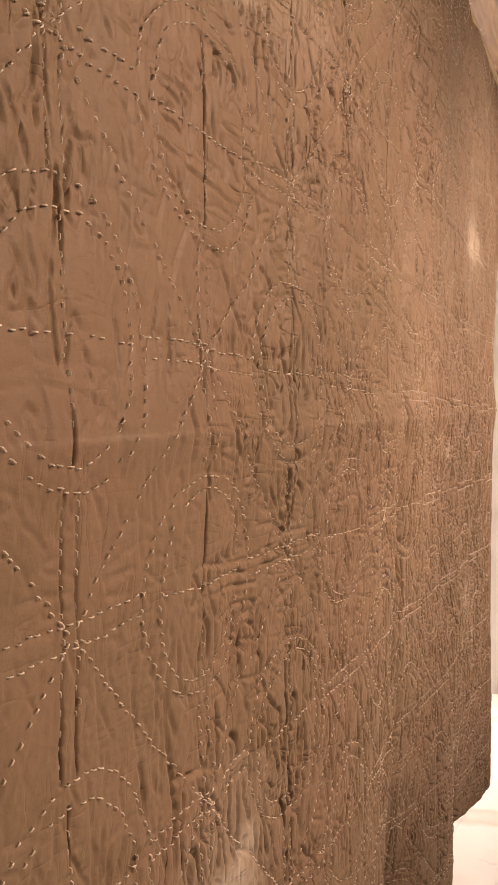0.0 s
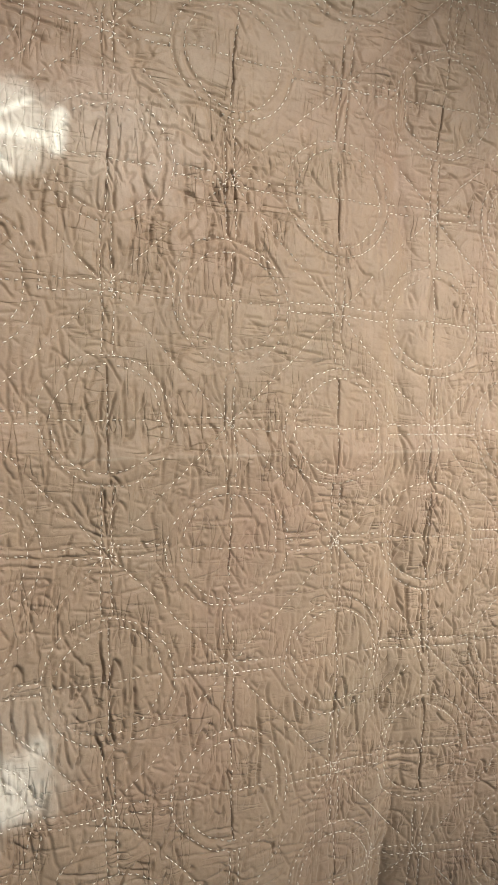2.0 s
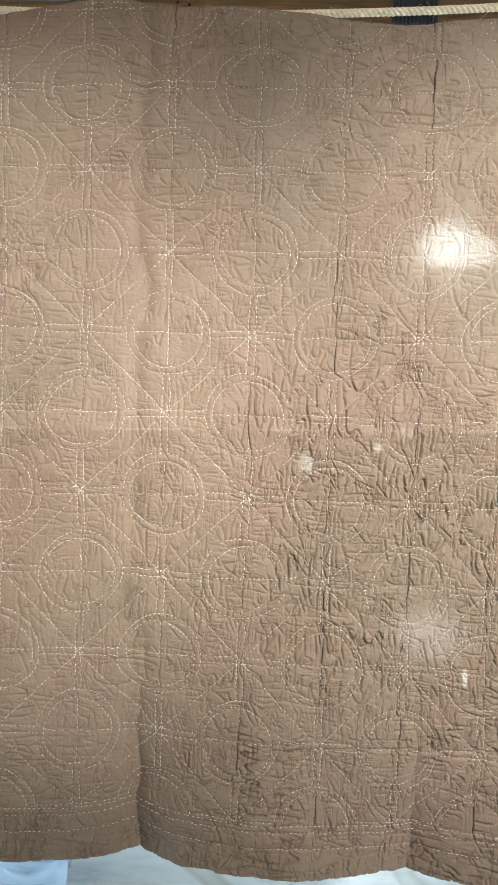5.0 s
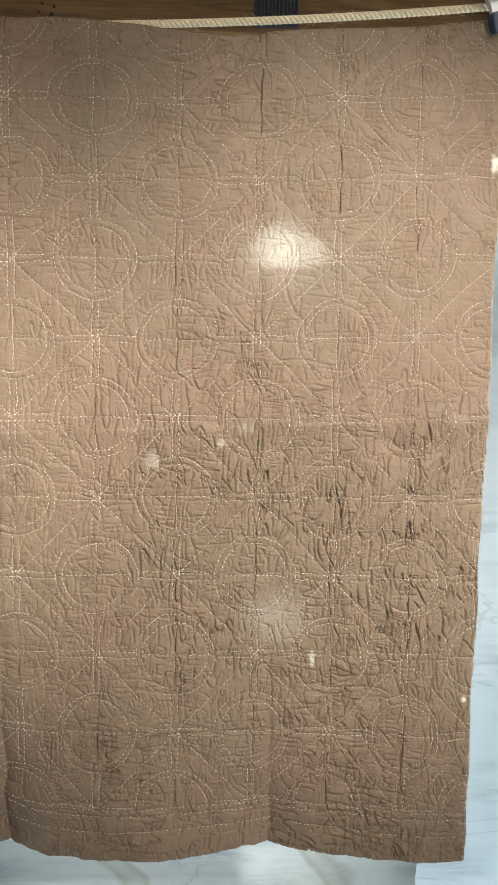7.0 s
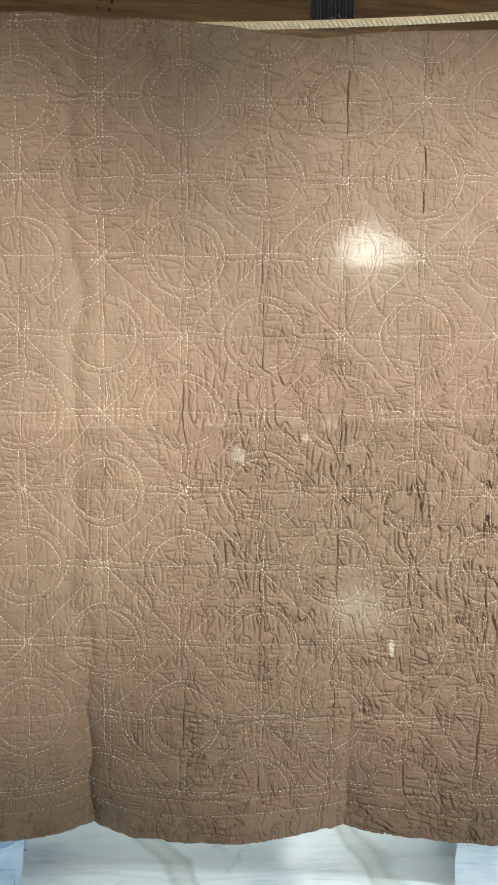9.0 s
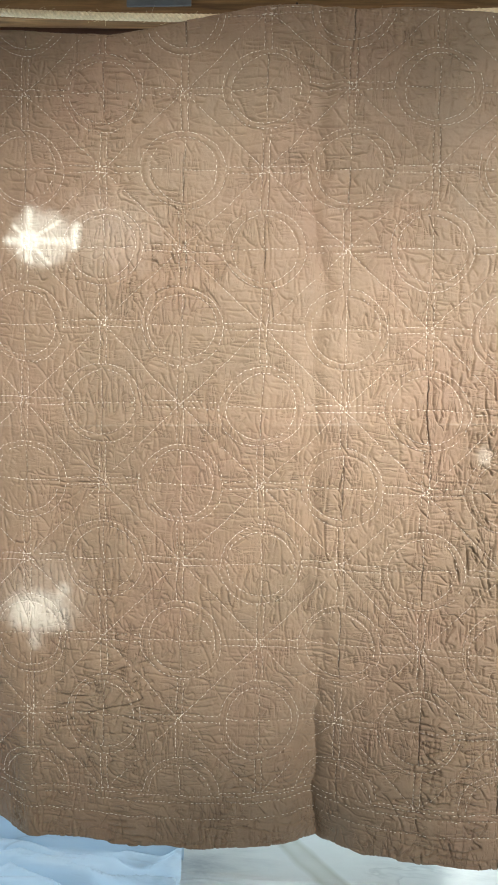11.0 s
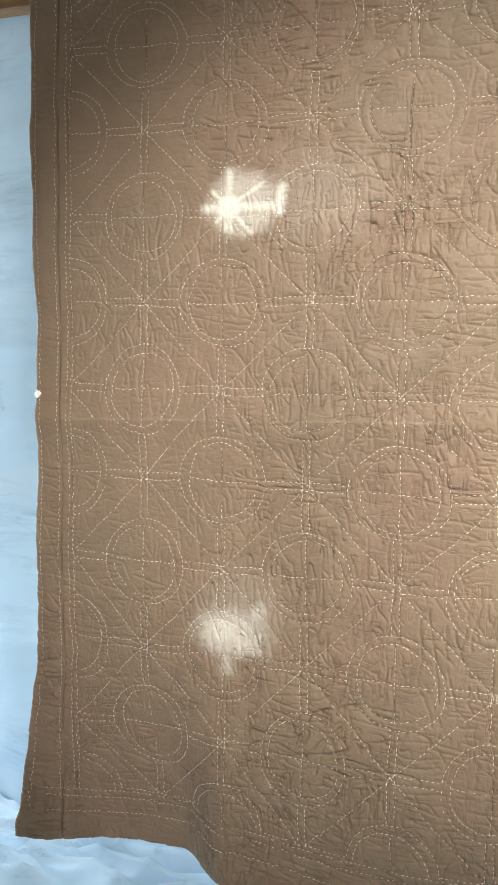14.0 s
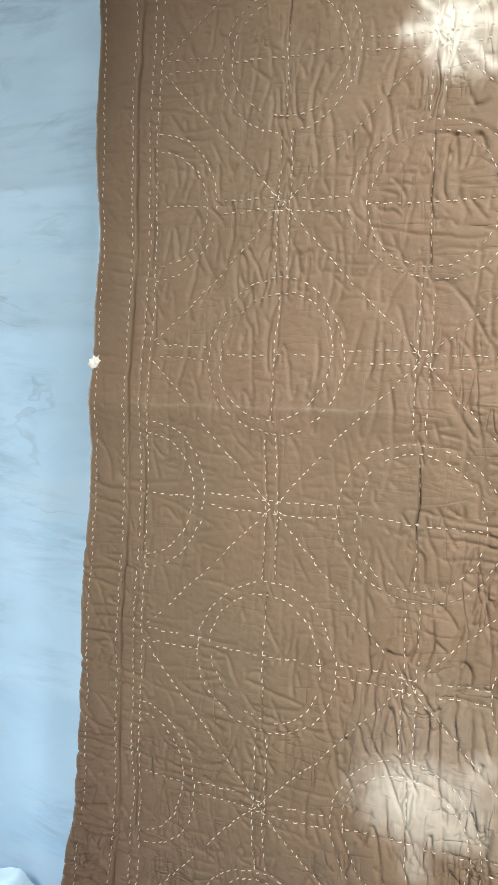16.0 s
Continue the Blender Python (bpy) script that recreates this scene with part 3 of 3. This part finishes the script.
for u in (-0.41, -0.17, -0.03, 0.03):
    stitched("border_stitching", [seg((u, 0.1), (u, 5.0)), seg((u, 5.0), (u, 10.3 if u < -0.1 else 10.0))])
for v in (10.0, 10.09, 10.3):
    stitched("hem_stitching", [seg((-0.3, v), (6, v)), seg((6, v), (11.9, v))])


# ---- rope ----
def rope_z(x):
    return 1.366 + 0.062 * (np.clip(x, -0.1, 1.55) - 0.70) ** 2 + 0.13 * np.maximum(x - 1.55, 0) - 0.13 * np.minimum(x + 0.1, 0)


def tube(path, radius, sides=6):
    t = np.gradient(path, axis=0)
    t /= np.linalg.norm(t, axis=1)[:, None]
    up = np.array([0, 0, 1.0]) - t * t[:, 2:3]
    up /= np.linalg.norm(up, axis=1)[:, None]
    side = np.cross(t, up)
    ang = np.linspace(0, 2 * math.pi, sides, endpoint=False)
    rad = np.broadcast_to(radius, (len(path),))
    verts = path[:, None] + rad[:, None, None] * (np.cos(ang)[None, :, None] * up[:, None] + np.sin(ang)[None, :, None] * side[:, None])
    i = np.arange(len(path) * sides).reshape(-1, sides)
    quads = np.stack([i[:-1], np.roll(i, -1, 1)[:-1], np.roll(i, -1, 1)[1:], i[1:]], -1).reshape(-1, 4)
    return verts.reshape(-1, 3), quads


rope = tagged(new("rope"), "pale twisted manila rope strung across the room", "rope")
rope.location = (0.7, 0.016, 1.36)
RO = np.array(rope.location)
rx = np.arange(X0, X1, 0.0022)
core = np.stack([rx, 0.016 + 0 * rx, rope_z(rx)], -1)
for k in range(3):
    ph = 2 * math.pi * (rx / 0.023 + k / 3)
    strand = core + 0.0030 * np.stack([0 * rx, np.cos(ph), np.sin(ph)], -1)
    vs, qs = tube(strand, 0.0033, 7)
    mesh_part("strand", vs - RO, qs, ROPE, rope)
FR = np.random.RandomState(8)
fv, fq = [], []
for _ in range(260):
    x = FR.uniform(-0.3, 1.7)
    a, ln = FR.uniform(0, 6.28), FR.uniform(0.001, 0.007)
    s = np.linspace(0, 1, 5)
    base = np.array([x, 0.016, rope_z(x)])
    out = np.array([FR.normal(0, 0.5), math.cos(a), math.sin(a)])
    path = base + out * (0.006 + ln * s[:, None]) * np.array([1, 1, 1]) + np.array([FR.normal(0, 0.004), 0, FR.normal(0, 0.003)]) * (s ** 2)[:, None]
    vs, qs = tube(path, 0.00018, 3)
    fq.append(qs + sum(len(k) for k in fv))
    fv.append(vs)
tagged(mesh_part("loose_fibres", np.concatenate(fv) - RO, np.concatenate(fq), FUZZ, rope), kind="stuff")


# ---- spring clamps ----
def jaw_plate(sign):
    """A bent steel lever: narrow at the pad, wide at the pivot, narrowing to the grip."""
    bm = bmesh.new()
    prof = [(-0.004, 0.0085, 0.004), (0.018, 0.010, 0.007), (0.036, 0.012, 0.013), (0.05, 0.011, 0.010), (0.085, 0.009, 0.020), (0.105, 0.008, 0.024)]
    rows = []
    for z, w, y in prof:
        rows.append([bm.verts.new((sx * w, sign * (y + dy), z)) for sx, dy in ((-1, -0.006), (-0.93, 0.0), (0.93, 0.0), (1, -0.006))])
    for a, b in zip(rows, rows[1:]):
        for i in range(3):
            bm.faces.new((a[i], a[i + 1], b[i + 1], b[i]))
    bmesh.ops.recalc_face_normals(bm, faces=bm.faces[:])
    bmesh.ops.solidify(bm, geom=bm.faces[:], thickness=0.0013)
    return bm


def spring_clamp():
    c = tagged(new("spring_clamp"), "steel spring clamp with navy vinyl-dipped tips, gripping quilt and rope", "clamp", "clamps on the rope")
    for s in (-1, 1):
        jaw = part("jaw", jaw_plate(s), STEEL, c, "bright zinc steel jaw")
        part("tip", box(-0.0112, 0.0112, min(s * 0.0015, s * 0.0105), max(s * 0.0015, s * 0.0105), -0.023, 0.005, 0.0040, 3), PAD, jaw, "navy vinyl tip")
        bm = bmesh.new()
        bmesh.ops.create_cone(bm, cap_ends=True, segments=16, radius1=0.003, radius2=0.0026, depth=0.003,
                              matrix=Matrix.Translation((0, s * 0.0125, 0.031)) @ Matrix.Rotation(math.pi / 2, 4, "X"))
        part("rivet", bm, RIVET, jaw, "dark rivet")
    s = np.linspace(0, 1, 160)
    path = np.stack([-0.009 + 0.018 * s, 0.0055 * np.cos(s * 44), 0.036 + 0.0055 * np.sin(s * 44)], -1)
    vs, qs = tube(path, 0.0008, 6)
    mesh_part("spring", vs, qs, STEEL, c, "coiled steel spring")
    return c


clamp = spring_clamp()
clamp.matrix_basis = pose(1.490, -0.006, 1.380, 12, -16, 0)
copy_thing(clamp, pose(-0.062, -0.004, 1.388, 10, -4, 0))

# small tuft of cotton at the border
tuft = bmesh.new()
bmesh.ops.create_icosphere(tuft, subdivisions=3, radius=0.0052)
for vtx in tuft.verts:
    vtx.co *= 1 + 0.5 * noise.noise(vtx.co * 400)
    vtx.co.y *= 0.6
t_ob = tagged(part("cotton_tuft", tuft, COTTON), "tiny tuft of white cotton caught on the quilt's edge", "cotton tuft")
k_row = int(np.argmin(np.abs(P[:, 3, 2] - 0.757)))
t_ob.location = P[k_row, 4] + np.array([0.0, -0.001, 0.0])


# ---- beams ----
def beam(name, x0, x1, y0, y1, z0, z1, mat, label):
    ob = part(name, box(x0, x1, y0, y1, z0, z1, 0.004), mat)
    ob.matrix_basis = pose(0.3, 0, 1.7) @ pose(0, 0, 0, 0, 1.7, 0) @ pose(-0.3, 0, -1.7)
    return tagged(ob, label, "beam", kind="structure")


beam("header_beam", X0, X1, 0.70, 0.745, 1.708, 1.93, WOOD, "aged brown pine header board with knots and nail heads")
beam("ledger_beam", -0.28, X1, 0.75, 0.80, 1.662, 1.84, DARK_WOOD, "dark stained ledger board behind the header")


def plate(name, x0, x1, y0, z0, z1, ribs, mat, label):
    t = tagged(new(name), label, "bracket")
    t.location = ((x0 + x1) / 2, y0, z0)
    off = Vector(t.location)
    bm = box(x0, x1, y0 - 0.006, y0, z0, z1, 0.002)
    bmesh.ops.translate(bm, verts=bm.verts[:], vec=-off)
    part("plate", bm, mat, t)
    for k in range(ribs):
        x = x0 + (k + 0.5) * (x1 - x0) / ribs
        bm = box(x - 0.0024, x + 0.0024, y0 - 0.0105, y0 - 0.005, z0 + 0.003, z1 - 0.003, 0.0018)
        bmesh.ops.translate(bm, verts=bm.verts[:], vec=-off)
        part("rib", bm, mat, t)
    return t


plate("ribbed_strap", 1.143, 1.250, 0.699, 1.692, 1.93, 12, GREY_METAL, "dark ribbed steel strap hanging over the header beam")
plate("beam_plate", 0.228, 0.386, 0.699, 1.740, 1.86, 0, BLUE_METAL, "blue-grey painted steel plate on the header beam")
plate("beam_plate", -0.42, -0.277, 0.699, 1.744, 1.86, 0, BLUE_METAL, "blue-grey painted steel plate near the beam's end")
for kx, kz, kr in ((0.640, 1.742, 0.0035), (0.668, 1.736, 0.004), (0.662, 1.718, 0.0045), (0.632, 1.722, 0.003)):
    bm = bmesh.new()
    bmesh.ops.create_cone(bm, cap_ends=True, segments=14, radius1=kr, radius2=kr * 0.8, depth=0.004, matrix=Matrix.Translation((kx, 0.699, kz)) @ Matrix.Rotation(math.pi / 2, 4, "X"))
    tagged(part("nail_head", bm, RIVET), "dark nail head in the pine beam", "nail", "nails in the beam")


# ---- hanging sheets ----
def hanging_sheet(name, x0, x1, ytop, ybot, ztop, seed, label, pool, lean=0.0, waves=0.02, mat=SHEET, crush=1.0):
    nx, nz = 240, 330
    X, S = np.meshgrid(np.linspace(x0, x1, nx), np.linspace(0, 1.30, nz))
    H = ztop - FLOOR
    down = np.minimum(S, 1.0)
    z = ztop - H * down
    y = ytop + (ybot - ytop) * down ** 1.3
    fold = gnoise(X * 2.3 + 0.5 * gnoise(X * 1.3, S * 1.5, seed + 5), S * 0.6, seed) + 0.4 * gnoise(X * 6.5, S * 1.1, seed + 1)
    y = y + waves * (0.4 + 0.8 * down) * fold * 1.6
    y = y + 0.004 * np.abs(gnoise(X * 3, S * 14, seed + 2))
    for pressed in (1.22, 0.90, 0.46, 0.02):
        y = y - 0.012 * np.exp(-np.abs(z - pressed - 0.02 * X) / 0.07)
    # the foot breaks forward over the floor in crumpled folds
    over = np.maximum(S - 0.972, 0) * H
    bend = S * 15 + 1.6 * gnoise(X * 2.2, S * 4, seed + 6)
    crumple = np.clip(1 - 2.2 * np.abs(gnoise(X * 1.7, bend, seed + 3)), 0, 1) ** 1.3 + 0.4 * np.clip(1 - 2.4 * np.abs(gnoise(X * 3.4 + 0.5 * bend, bend * 0.7 - X * 2, seed + 4)), 0, 1) ** 1.3
    y = y - over * pool
    z = np.maximum(z, FLOOR + 0.004) + crush * np.minimum(over * 1.6, 0.075) * crumple * smooth_step(1.30, 1.24, S)
    X = X + lean * down + 0.03 * smooth_step(0.9, 1.1, S) * gnoise(X * 4, S * 20, seed + 7)
    me = mesh_part(name, np.stack([X, y, z], -1).reshape(-1, 3), grid_quads(nx, nz), mat)
    return tagged(me, label, "sheet")


hanging_sheet("hanging_sheet", X0 + 0.05, 0.36, 0.815, 1.06, 1.80, 40, "pale blue-white sheet hung behind the quilt, crumpled at its foot", 0.55)
hanging_sheet("hanging_sheet", 1.715, X1 - 0.1, 0.66, 0.98, 1.95, 60, "pale grey-blue sheet hung in soft upright folds over the beam", 0.3, lean=-0.10, waves=0.012, mat=PALE_SHEET, crush=0.05)
# panel added to catch light where the marbled floor would lie in shade
hanging_sheet("marbled_panel", 0.28, 1.9, 0.85, 1.12, 1.80, 80, "white marbled vinyl panel between the two sheets, added in place of shaded floor", 0.2, waves=0.004, mat=FLOORING, crush=0.06)


# ---- room shell ----
def structure(name, bm, mat, label):
    return tagged(part(name, bm, mat), label, kind="structure")


structure("floor", box(X0 - 0.15, X1 + 0.15, Y0 - 0.15, Y1 + 0.15, FLOOR - 0.1, FLOOR), FLOORING, "white marbled vinyl floor")
structure("ceiling", box(X0 - 0.15, X1 + 0.15, Y0 - 0.15, Y1 + 0.15, CEIL, CEIL + 0.1), WOOD, "brown boarded ceiling")
structure("wall_back", box(X0 - 0.15, X1 + 0.15, Y1, Y1 + 0.15, FLOOR, CEIL), WALL, "plain white painted wall")


def wall_with_hole(name, axis, at, a0, a1, hole, thick):
    """A wall along x (axis 0) or y (axis 1) with one opening, built from four blocks."""
    w0, w1, z0, z1 = hole
    spans = ((a0, w0, FLOOR, CEIL), (w1, a1, FLOOR, CEIL), (w0, w1, FLOOR, z0), (w0, w1, z1, CEIL))
    bm = bmesh.new()
    for s0, s1, b0, b1 in spans:
        o = box(s0, s1, at - thick, at, b0, b1) if axis == 0 else box(at - thick, at, s0, s1, b0, b1)
        tmp = bpy.data.meshes.new("tmp")
        o.to_mesh(tmp)
        o.free()
        bm.from_mesh(tmp)
        bpy.data.meshes.remove(tmp)
    return structure(name, bm, WALL, "plain white painted wall with an opening added for a fill lamp")


wall_with_hole("wall_front", 0, Y0, X0 - 0.15, X1 + 0.15, HOLE, 0.15)
wall_with_hole("wall_right", 1, X1 + 0.15, Y0, Y1, HOLE_R, 0.15)
wall_with_hole("wall_left", 1, X0, Y0, Y1, HOLE_L, 0.15)
